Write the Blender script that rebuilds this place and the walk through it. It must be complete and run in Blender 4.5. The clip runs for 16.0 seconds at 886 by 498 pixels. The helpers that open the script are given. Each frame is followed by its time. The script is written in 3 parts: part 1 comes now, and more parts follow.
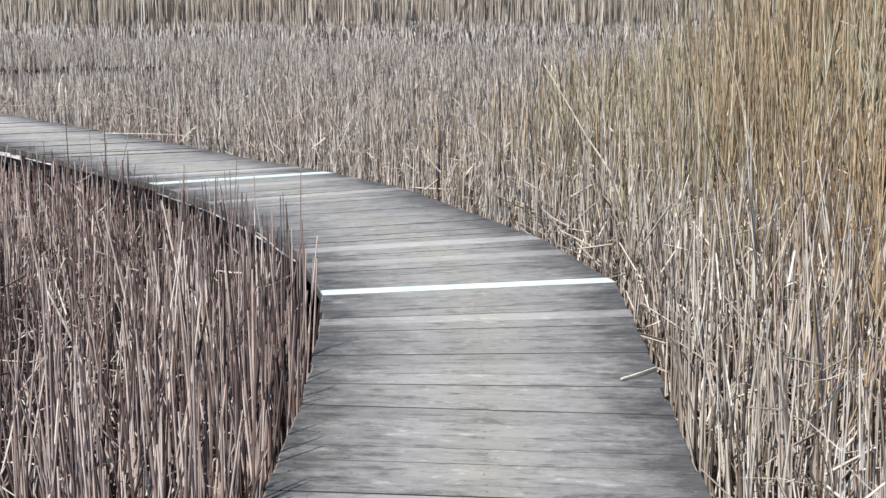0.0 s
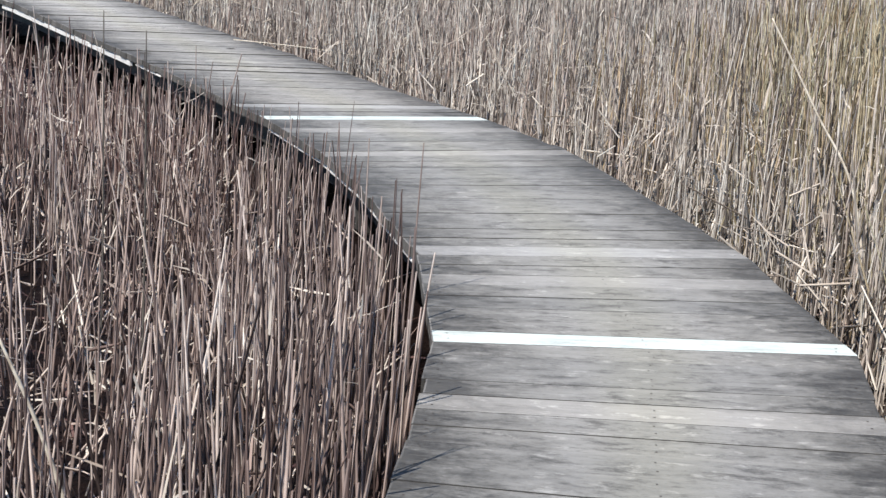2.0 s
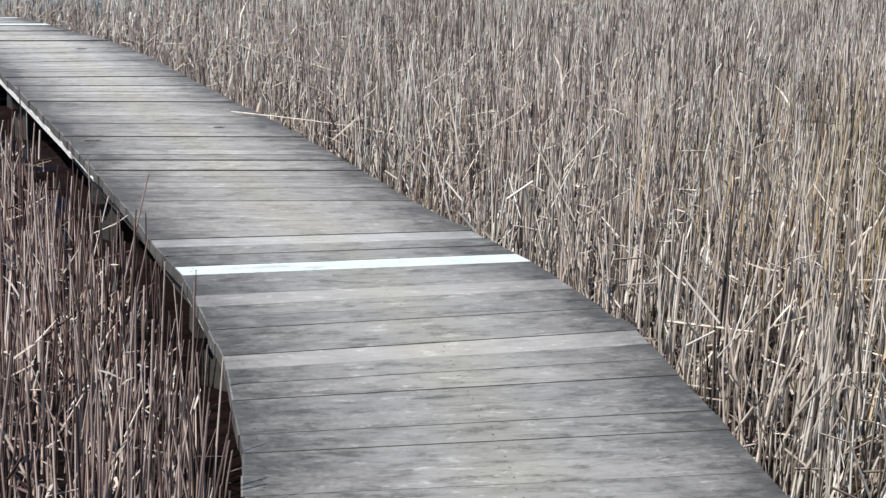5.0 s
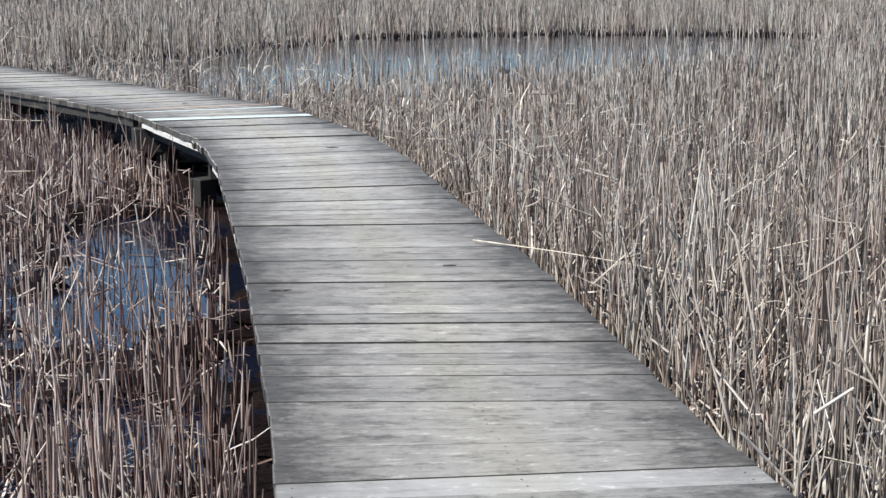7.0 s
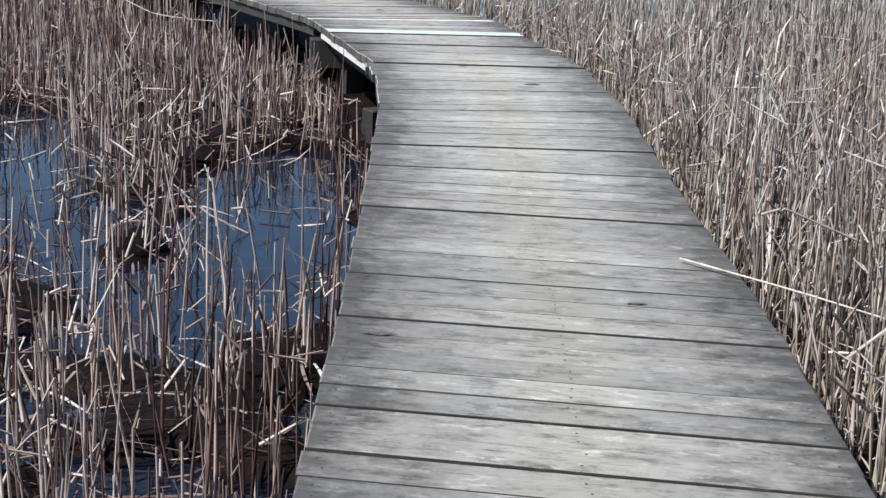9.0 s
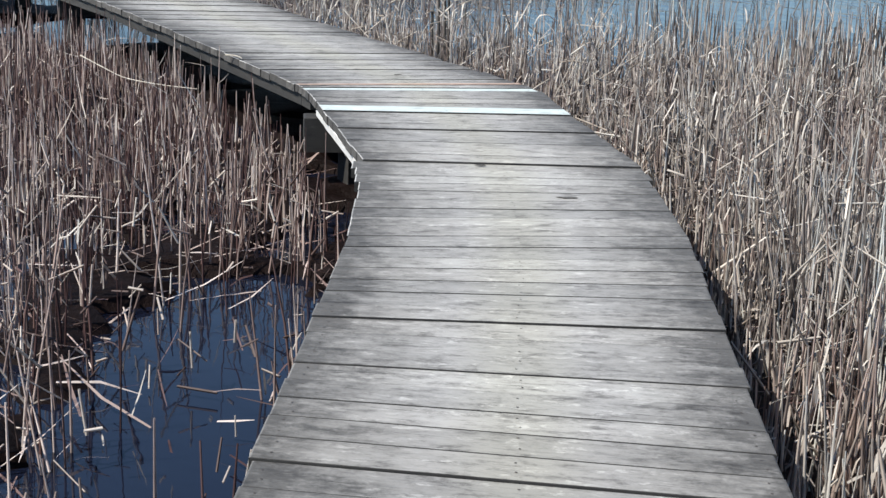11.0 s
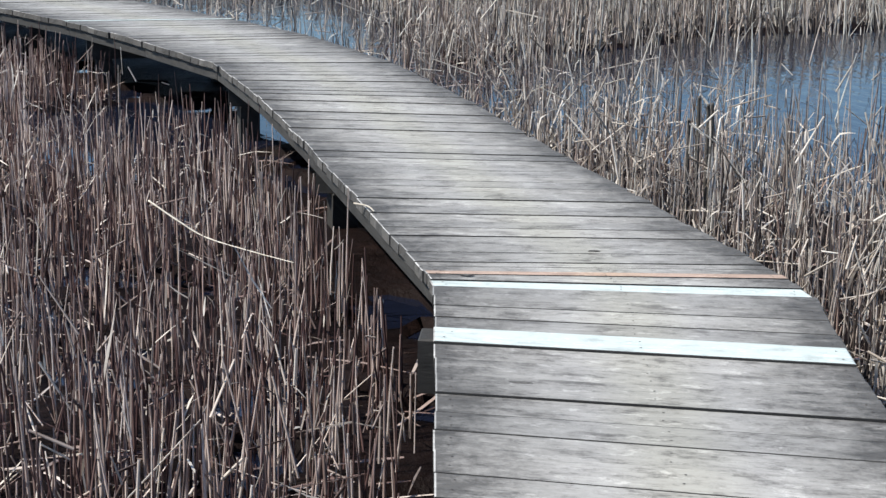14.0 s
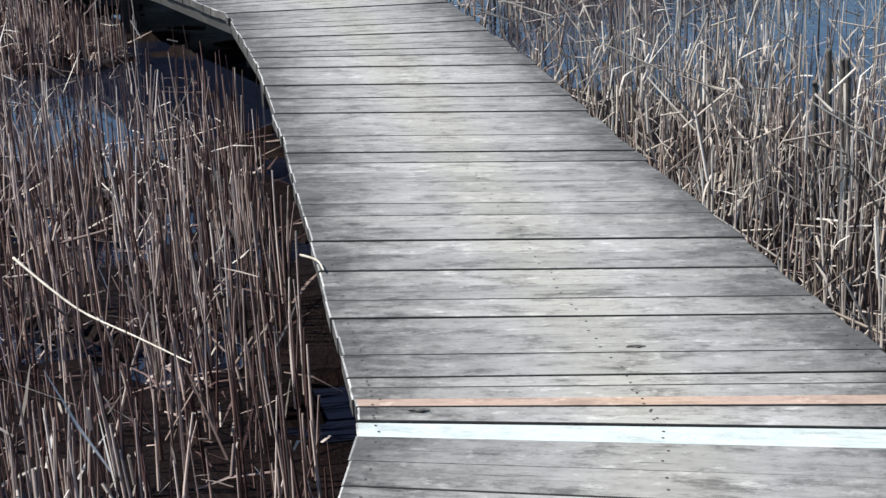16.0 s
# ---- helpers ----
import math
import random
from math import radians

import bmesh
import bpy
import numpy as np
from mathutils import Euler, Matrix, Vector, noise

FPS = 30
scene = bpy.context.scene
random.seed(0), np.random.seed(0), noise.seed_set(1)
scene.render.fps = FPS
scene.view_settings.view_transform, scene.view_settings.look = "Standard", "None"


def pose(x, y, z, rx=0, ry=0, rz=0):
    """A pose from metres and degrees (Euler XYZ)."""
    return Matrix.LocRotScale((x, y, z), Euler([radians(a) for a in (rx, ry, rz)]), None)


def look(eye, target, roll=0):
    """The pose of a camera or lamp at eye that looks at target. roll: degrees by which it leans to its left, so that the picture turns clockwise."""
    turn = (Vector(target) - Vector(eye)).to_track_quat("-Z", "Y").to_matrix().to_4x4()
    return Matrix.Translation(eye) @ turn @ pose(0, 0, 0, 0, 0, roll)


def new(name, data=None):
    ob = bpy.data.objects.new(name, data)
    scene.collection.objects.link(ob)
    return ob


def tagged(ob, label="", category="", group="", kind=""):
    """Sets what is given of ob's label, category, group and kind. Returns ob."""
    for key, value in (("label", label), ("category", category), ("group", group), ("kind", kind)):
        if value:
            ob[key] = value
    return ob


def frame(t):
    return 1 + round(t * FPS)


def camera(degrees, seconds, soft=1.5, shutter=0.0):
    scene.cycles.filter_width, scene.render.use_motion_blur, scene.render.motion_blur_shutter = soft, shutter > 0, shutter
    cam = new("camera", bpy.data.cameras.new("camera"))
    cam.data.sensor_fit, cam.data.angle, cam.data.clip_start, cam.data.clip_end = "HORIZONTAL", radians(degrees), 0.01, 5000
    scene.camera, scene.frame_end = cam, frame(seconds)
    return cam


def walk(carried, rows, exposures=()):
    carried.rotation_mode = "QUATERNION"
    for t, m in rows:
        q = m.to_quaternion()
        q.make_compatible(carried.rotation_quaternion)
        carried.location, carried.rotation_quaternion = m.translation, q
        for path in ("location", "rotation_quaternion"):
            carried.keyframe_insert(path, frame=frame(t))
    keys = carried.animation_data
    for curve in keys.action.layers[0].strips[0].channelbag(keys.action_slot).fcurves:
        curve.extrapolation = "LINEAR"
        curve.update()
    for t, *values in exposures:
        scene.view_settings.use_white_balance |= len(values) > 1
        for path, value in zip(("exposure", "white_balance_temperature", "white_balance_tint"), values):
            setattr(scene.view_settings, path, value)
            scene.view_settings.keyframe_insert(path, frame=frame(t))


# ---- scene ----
cam = camera(30.49, 16.0, soft=1.45)
PATH = [
    (0, (5.326, -2.445, 1.332), (4.513, -0.644, 1.022), 0.0),
    (0.5, (5.104, -1.904, 1.308), (4.249, -0.118, 1.024), 4.9),
    (1, (4.877, -1.388, 1.334), (3.923, 0.33, 0.965), 3.3),
    (1.5, (4.658, -0.854, 1.364), (3.639, 0.824, 0.983), 3.3),
    (2, (4.353, -0.367, 1.388), (3.373, 1.321, 0.952), 4.2),
    (2.5, (4.1, 0.177, 1.397), (3.075, 1.838, 0.963), 3.7),
    (3, (3.876, 0.683, 1.436), (2.853, 2.36, 1.06), 4.7),
    (3.5, (3.649, 1.253, 1.422), (2.631, 2.941, 1.079), 3.8),
    (3.7, (3.546, 1.492, 1.426), (2.522, 3.173, 1.074), 4.7),
    (5.8, (2.674, 3.66, 1.55), (1.477, 5.187, 1.065), 2.2),
    (6, (2.559, 3.872, 1.562), (1.341, 5.381, 1.072), 3.5),
    (6.5, (2.181, 4.368, 1.586), (0.875, 5.819, 1.152), 3.5),
    (7, (1.818, 4.885, 1.546), (0.362, 6.2, 1.16), 0.2),
    (7.5, (1.518, 5.33, 1.512), (0.097, 6.671, 1.087), 3.0),
    (8, (1.096, 5.749, 1.514), (-0.312, 7.099, 1.073), 4.8),
    (8.5, (0.619, 6.203, 1.507), (-0.948, 7.359, 1.053), 3.8),
    (9, (0.188, 6.624, 1.534), (-1.43, 7.675, 1.007), 2.5),
    (9.5, (-0.252, 7.119, 1.529), (-1.884, 8.145, 0.994), 2.6),
    (10, (-0.748, 7.478, 1.524), (-2.391, 8.486, 0.991), 2.7),
    (10.2, (-0.924, 7.626, 1.527), (-2.572, 8.633, 1.009), 2.2),
    (12.3, (-3.0, 9.299, 1.619), (-4.747, 10.129, 1.111), 1.2),
    (12.5, (-3.185, 9.439, 1.616), (-4.942, 10.266, 1.136), 0.2),
    (13, (-3.71, 9.834, 1.612), (-5.513, 10.555, 1.132), 1.6),
    (13.5, (-4.197, 10.096, 1.641), (-6.016, 10.75, 1.127), 0.7),
    (14, (-4.715, 10.477, 1.626), (-6.564, 11.054, 1.128), 1.0),
    (14.5, (-5.24, 10.736, 1.615), (-7.083, 11.262, 1.043), 0.6),
    (15, (-5.746, 11.135, 1.579), (-7.608, 11.612, 1.028), -1.7),
    (15.5, (-6.289, 11.436, 1.552), (-8.156, 11.864, 0.976), -0.7),
    (16, (-6.86, 11.737, 1.547), (-8.728, 12.096, 0.928), -2.6),
]
walk(cam, [(t, look(eye, target, roll)) for t, eye, target, roll in PATH],
     [(0.0, 0.68, 6690, 9), (6.0, 0.58, 6640, 8), (10.0, 0.56, 6560, 7), (16.0, 0.55, 6520, 7)])

# ---- light: clear spring day, high sun from the walker's left ----
SUN_FROM = Vector((-0.10, -1.0, 0.0)).normalized()
SUN_UP = radians(51)
world = bpy.data.worlds.new("sky")
scene.world = world
world.use_nodes = True
wn = world.node_tree
sky = wn.nodes.new("ShaderNodeTexSky")
sky.sky_type = "NISHITA"
sky.sun_disc = False
sky.sun_elevation = SUN_UP
sky.dust_density = 0.2
sky.ozone_density = 5.0
sky.sun_rotation = math.atan2(SUN_FROM.x, SUN_FROM.y)
wn.links.new(sky.outputs[0], wn.nodes["Background"].inputs[0])
wn.nodes["Background"].inputs[1].default_value = 0.105
sun_data = bpy.data.lights.new("sun", "SUN")
sun_data.energy = 5.0
sun_data.angle = radians(0.5)
sun_data.color = (1.0, 0.95, 0.88)
sun = new("sun", sun_data)
to_sun = SUN_FROM * math.cos(SUN_UP) + Vector((0, 0, math.sin(SUN_UP)))
sun.matrix_world = look(to_sun * 60, (0, 0, 0))

WATER = -0.55      # water level, deck top is 0


# ---- materials ----
def material(name, rough=0.8):
    m = bpy.data.materials.new(name)
    m.use_nodes = True
    b = m.node_tree.nodes["Principled BSDF"]
    b.inputs["Roughness"].default_value = rough
    return m, m.node_tree, b


def node(nt, kind, **values):
    n = nt.nodes.new(kind)
    for k, v in values.items():
        n.inputs[k].default_value = v
    return n


def ramp(nt, fac, stops):
    n = nt.nodes.new("ShaderNodeValToRGB")
    while len(n.color_ramp.elements) < len(stops):
        n.color_ramp.elements.new(0.5)
    for e, (p, c) in zip(n.color_ramp.elements, stops):
        e.position, e.color = p, (*c, 1)
    nt.links.new(fac, n.inputs[0])
    return n.outputs[0]


def mix(nt, kind, fac, a, b):
    n = nt.nodes.new("ShaderNodeMix")
    n.data_type, n.blend_type = "RGBA", kind
    for sock, v in ((n.inputs["Factor"], fac), (n.inputs["A"], a), (n.inputs["B"], b)):
        if isinstance(v, (int, float)):
            sock.default_value = v
        elif isinstance(v, tuple):
            sock.default_value = (*v, 1)
        else:
            nt.links.new(v, sock)
    return n.outputs["Result"]


def noise_node(nt, vec, scale, detail=4.0, rough=0.6, stretch=None):
    if stretch is not None:
        mp = nt.nodes.new("ShaderNodeMapping")
        mp.inputs["Scale"].default_value = stretch
        nt.links.new(vec, mp.inputs["Vector"])
        vec = mp.outputs[0]
    n = node(nt, "ShaderNodeTexNoise", Scale=scale, Detail=detail, Roughness=rough)
    nt.links.new(vec, n.inputs["Vector"])
    return n.outputs[0]


def bump(nt, b, height, strength, distance):
    n = node(nt, "ShaderNodeBump", Strength=strength, Distance=distance)
    nt.links.new(height, n.inputs["Height"])
    nt.links.new(n.outputs[0], b.inputs["Normal"])


def wood(name, light, dark, stain, tone=0.35, rough=0.7, grime=0.0):
    """Weathered board: the first uv map runs along the board in metres, the second from 0 to 1 from end to end."""
    m, nt, b = material(name, rough)
    first, ends = nt.nodes.new("ShaderNodeUVMap"), nt.nodes.new("ShaderNodeUVMap")
    first.uv_map, ends.uv_map = "UVMap", "Ends"
    uv = first.outputs[0]
    info = nt.nodes.new("ShaderNodeObjectInfo")
    grain = noise_node(nt, uv, 9.0, 9.0, 0.72, (0.7, 5.0, 1.0))
    streak = noise_node(nt, uv, 2.4, 6.0, 0.7, (0.7, 9.0, 1.0))
    blot = noise_node(nt, uv, 5.0, 10.0, 0.8, (1.0, 2.6, 1.0))
    worn = noise_node(nt, uv, 7.0, 8.0, 0.75, (1.3, 2.8, 1.0))
    col = ramp(nt, grain, [(0.26, tuple(0.5 * d + 0.5 * c for d, c in zip(dark, light))), (0.46, light), (0.74, tuple(min(1, c * 1.1) for c in light))])
    col = mix(nt, "MULTIPLY", 0.22, col, ramp(nt, streak, [(0.36, (0.45, 0.44, 0.43)), (0.47, (1, 1, 1))]))
    col = mix(nt, "MULTIPLY", stain, col, ramp(nt, blot, [(0.39, (0.30, 0.29, 0.285)), (0.48, (0.9, 0.9, 0.9)), (0.56, (1, 1, 1))]))
    speck = noise_node(nt, uv, 26.0, 8.0, 0.8, (0.8, 1.6, 1.0))
    col = mix(nt, "MULTIPLY", 0.6 * stain, col, ramp(nt, speck, [(0.37, (0.42, 0.41, 0.40)), (0.47, (1, 1, 1))]))
    crack = noise_node(nt, uv, 8.0, 7.0, 0.72, (0.32, 8.0, 1.0))
    col = mix(nt, "MULTIPLY", min(1.0, stain), col, ramp(nt, crack, [(0.36, (0.26, 0.25, 0.245)), (0.395, (1, 1, 1))]))
    col = mix(nt, "SCREEN", ramp(nt, worn, [(0.565, (0, 0, 0)), (0.62, (0.72, 0.72, 0.72))]), col, tuple(c * 0.9 for c in light))
    if grime:
        split = nt.nodes.new("ShaderNodeSeparateXYZ")
        nt.links.new(ends.outputs[0], split.inputs[0])
        away = node(nt, "ShaderNodeMath")
        away.operation = "PINGPONG"
        away.inputs[1].default_value = 0.5
        nt.links.new(split.outputs[0], away.inputs[0])
        col = mix(nt, "MULTIPLY", 1.0, col, ramp(nt, away.outputs[0], [(0.34, (1, 1, 1)), (0.46, (1.0, 0.995, 0.93))]))
        geo = nt.nodes.new("ShaderNodeNewGeometry")
        patch = noise_node(nt, geo.outputs["Position"], 3.4, 10.0, 0.82)
        add = nt.nodes.new("ShaderNodeMath")
        add.operation = "MULTIPLY_ADD"
        add.inputs[1].default_value = 1.5
        nt.links.new(away.outputs[0], add.inputs[0])
        nt.links.new(patch, add.inputs[2])
        smear = nt.nodes.new("ShaderNodeMath")
        smear.operation = "MULTIPLY_ADD"
        smear.inputs[1].default_value = 0.9
        nt.links.new(noise_node(nt, uv, 3.6, 10.0, 0.8, (1.5, 4.0, 1.0)), smear.inputs[0])
        nt.links.new(add.outputs[0], smear.inputs[2])
        half = nt.nodes.new("ShaderNodeMath")
        half.operation = "MULTIPLY"
        half.inputs[1].default_value = 0.5
        nt.links.new(smear.outputs[0], half.inputs[0])
        col = mix(nt, "MULTIPLY", grime, col, ramp(nt, half.outputs[0], [(0.49, (0.23, 0.222, 0.216)), (0.61, (0.72, 0.715, 0.705)), (0.74, (1, 1, 1))]))
    rnd = ramp(nt, info.outputs["Random"], [(0.0, (1 - tone,) * 3), (0.85, (1.0, 0.99, 0.975)), (1.0, (1.1, 1.1, 1.09))])
    col = mix(nt, "MULTIPLY", 1.0, col, rnd)
    nt.links.new(col, b.inputs["Base Color"])
    bump(nt, b, grain, 0.6, 0.004)
    return m


def reed_material(name, stops, patch_dark, patch_light, patch_scale):
    m, nt, b = material(name, 0.62)
    geo = nt.nodes.new("ShaderNodeNewGeometry")
    col = ramp(nt, geo.outputs["Random Per Island"], stops)
    patch = noise_node(nt, geo.outputs["Position"], patch_scale, 3.0, 0.55, (1, 1, 0.15))
    col = mix(nt, "MULTIPLY", 1.0, col, ramp(nt, patch, [(0.36, patch_dark), (0.62, patch_light)]))
    rust = noise_node(nt, geo.outputs["Position"], 2.6, 3.0, 0.6, (1, 1, 0.5))
    col = mix(nt, "MULTIPLY", 1.0, col, ramp(nt, rust, [(0.69, (1, 1, 1)), (0.79, (0.95, 0.60, 0.45))]))
    fine = noise_node(nt, geo.outputs["Position"], 14.0, 3.0, 0.6, (1, 1, 0.6))
    col = mix(nt, "MULTIPLY", 0.7, col, ramp(nt, fine, [(0.3, (0.62, 0.59, 0.57)), (0.55, (1, 1, 1))]))
    nt.links.new(col, b.inputs["Base Color"])
    thin = nt.nodes.new("ShaderNodeBsdfTranslucent")
    nt.links.new(col, thin.inputs[0])
    both = node(nt, "ShaderNodeMixShader", Fac=0.29)
    nt.links.new(b.outputs[0], both.inputs[1])
    nt.links.new(thin.outputs[0], both.inputs[2])
    nt.links.new(both.outputs[0], nt.nodes["Material Output"].inputs[0])
    return m


DECK_WOOD = wood("weathered_grey_deck_wood", (0.259, 0.257, 0.25), (0.10, 0.096, 0.090), 0.82, 0.18, 0.7, 0.96)
PALER_DECK_WOOD = wood("pale_grey_deck_wood", (0.355, 0.347, 0.335), (0.12, 0.126, 0.119), 0.85, 0.2, 0.7, 0.95)
MID_DECK_WOOD = wood("mid_grey_deck_wood", (0.30, 0.292, 0.28), (0.105, 0.101, 0.095), 0.82, 0.2, 0.7, 0.95)
# Near-black long sides, so the gaps show as dark lines.
EDGE_WOOD = wood("dark_board_edge", (0.035, 0.034, 0.033), (0.016, 0.0155, 0.015), 0.5, 0.2, 0.9)
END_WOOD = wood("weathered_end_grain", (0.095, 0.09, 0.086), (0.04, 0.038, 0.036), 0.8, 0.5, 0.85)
PALE_WOOD = wood("pale_painted_board", (0.52, 0.585, 0.575), (0.43, 0.49, 0.48), 0.4, 0.03, 0.6)
FRESH_WOOD = wood("fresh_timber_board", (0.47, 0.34, 0.27), (0.36, 0.26, 0.205), 0.5, 0.05, 0.65, 0.25)
SILVER_WOOD = wood("silvered_board", (0.36, 0.357, 0.352), (0.26, 0.257, 0.254), 0.35, 0.08, 0.6, 0.5)
LEDGE_WOOD = wood("pale_ledge", (0.56, 0.555, 0.55), (0.42, 0.415, 0.41), 0.2, 0.05)
# Darker left-end chamfer, for boards up to station 11.
DARK_RIM_WOOD = wood("dark_board_end", (0.17, 0.165, 0.16), (0.06, 0.057, 0.055), 0.8, 0.6)
# Bright rim of skylight and wear, put into the left-end chamfer's colour.
RIM_WOOD = wood("worn_sky_lit_board_end", (0.44, 0.433, 0.425), (0.18, 0.175, 0.17), 0.7, 0.5)
# Darkened so the joist carries the shade below the board ends.
FASCIA_WOOD = wood("shaded_grey_edge_joist_timber", (0.042, 0.040, 0.038), (0.022, 0.021, 0.020), 0.7)
SMOOTH_WOOD = wood("smooth_silvered_deck_wood", (0.315, 0.309, 0.30), (0.22, 0.216, 0.21), 0.3, 0.08, 0.65, 0.6)
# Shade under the deck is put into this near-black timber colour.
FRAME_WOOD = wood("weathered_frame_timber_shade_dark", (0.036, 0.034, 0.032), (0.018, 0.017, 0.016), 0.6)
NAIL, nt, b = material("rusted_nail", 0.6)
b.inputs["Base Color"].default_value = (0.045, 0.035, 0.03, 1)
REED_DULL = reed_material("dry_reed_dull", [(0.0, (0.07, 0.036, 0.038)), (0.3, (0.18, 0.115, 0.108)), (0.58, (0.40, 0.325, 0.30)), (0.76, (0.70, 0.635, 0.585)), (1.0, (0.90, 0.865, 0.82))],
                          (0.70, 0.58, 0.56), (1.0, 0.96, 0.95), 1.1)
REED_PINK = reed_material("dry_reed_pinkish", [(0.0, (0.05, 0.036, 0.035)), (0.3, (0.17, 0.13, 0.125)), (0.62, (0.42, 0.355, 0.335)), (1.0, (0.85, 0.785, 0.735))],
                          (0.80, 0.70, 0.67), (1.0, 0.97, 0.96), 1.0)
REED_RIGHT = reed_material("dry_reed_tan", [(0.0, (0.06, 0.049, 0.045)), (0.28, (0.25, 0.222, 0.203)), (0.60, (0.61, 0.57, 0.53)), (1.0, (0.90, 0.875, 0.83))],
                           (0.86, 0.75, 0.71), (0.98, 1.0, 0.985), 1.2)
REED_GREY = reed_material("dry_reed_grey", [(0.0, (0.055, 0.044, 0.042)), (0.3, (0.23, 0.20, 0.187)), (0.62, (0.53, 0.495, 0.465)), (1.0, (0.88, 0.86, 0.82))],
                          (0.80, 0.64, 0.59), (0.98, 1.0, 0.99), 1.3)
REED_GOLD = reed_material("dry_reed_gold", [(0.0, (0.13, 0.105, 0.075)), (0.3, (0.33, 0.285, 0.205)), (0.75, (0.55, 0.50, 0.385)), (1.0, (0.78, 0.735, 0.62))],
                          (1.0, 0.80, 0.64), (0.96, 1.0, 0.95), 0.6)
REED_PALE = reed_material("bleached_reed_leaf", [(0.0, (0.28, 0.235, 0.20)), (0.5, (0.58, 0.53, 0.475)), (1.0, (0.84, 0.80, 0.735))],
                          (0.85, 0.80, 0.76), (1.0, 1.0, 1.0), 1.5)

REED_BROKEN = reed_material("broken_reed_stem", [(0.0, (0.08, 0.052, 0.048)), (0.35, (0.22, 0.165, 0.152)), (0.65, (0.58, 0.52, 0.475)), (1.0, (0.88, 0.835, 0.77))],
                            (0.75, 0.66, 0.63), (1.0, 0.98, 0.96), 1.5)

MUD, nt, b = material("wet_peat_mud", 0.55)
g = nt.nodes.new("ShaderNodeNewGeometry").outputs["Position"]
n1 = noise_node(nt, g, 9.0, 6.0, 0.7)
n2 = noise_node(nt, g, 0.8, 3.0, 0.5)
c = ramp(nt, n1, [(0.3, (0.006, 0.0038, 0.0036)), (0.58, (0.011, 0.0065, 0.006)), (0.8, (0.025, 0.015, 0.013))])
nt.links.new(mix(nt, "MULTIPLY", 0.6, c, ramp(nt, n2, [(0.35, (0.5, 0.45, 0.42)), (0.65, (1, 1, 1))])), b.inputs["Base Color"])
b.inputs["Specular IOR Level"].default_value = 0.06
bump(nt, b, n1, 0.8, 0.04)

WATER_MAT, nt, b = material("dark_pond_water", 0.04)
b.inputs["Base Color"].default_value = (0.006, 0.008, 0.017, 1)
b.inputs["IOR"].default_value = 1.33
g = nt.nodes.new("ShaderNodeNewGeometry").outputs["Position"]
split = nt.nodes.new("ShaderNodeSeparateXYZ")
nt.links.new(g, split.inputs[0])
breeze = nt.nodes.new("ShaderNodeMapRange")   # still among the reeds, rippled out on the pond
breeze.inputs["From Min"].default_value, breeze.inputs["From Max"].default_value = 12.5, 16.0
breeze.inputs["To Min"].default_value, breeze.inputs["To Max"].default_value = 0.06, 0.26
nt.links.new(split.outputs[1], breeze.inputs["Value"])
ripple = node(nt, "ShaderNodeBump", Distance=0.04)
nt.links.new(breeze.outputs[0], ripple.inputs["Strength"])
nt.links.new(noise_node(nt, g, 2.2, 3.0, 0.5, (1.0, 2.2, 1.0)), ripple.inputs["Height"])
nt.links.new(ripple.outputs[0], b.inputs["Normal"])


# ---- mesh helpers ----
def mesh_object(name, verts, faces, mat, parent=None, label="", uvs=None):
    me = bpy.data.meshes.new(name)
    me.from_pydata(verts, [], faces)
    if uvs is not None:
        layer, ends = me.uv_layers.new(name="UVMap"), me.uv_layers.new(name="Ends")
        us = [uv[0] for uv in uvs]
        low, span = min(us), max(us) - min(us)
        for loop in me.loops:
            layer.data[loop.index].uv = uvs[loop.vertex_index]
            ends.data[loop.index].uv = ((uvs[loop.vertex_index][0] - low) / span, 0)
    me.materials.append(mat)
    ob = new(name, me)
    ob.parent = parent
    if label:
        ob["label"] = label
    return ob


def big_mesh(name, verts, quads, mat):
    """A large mesh from numpy arrays of vertices and quads."""
    me = bpy.data.meshes.new(name)
    me.vertices.add(len(verts))
    me.vertices.foreach_set("co", verts.astype(np.float32).ravel())
    me.loops.add(quads.size)
    me.loops.foreach_set("vertex_index", quads.astype(np.int32).ravel())
    me.polygons.add(len(quads))
    me.polygons.foreach_set("loop_start", np.arange(0, quads.size, 4, dtype=np.int32))
    me.materials.append(mat)
    me.update(calc_edges=True)
    return new(name, me)


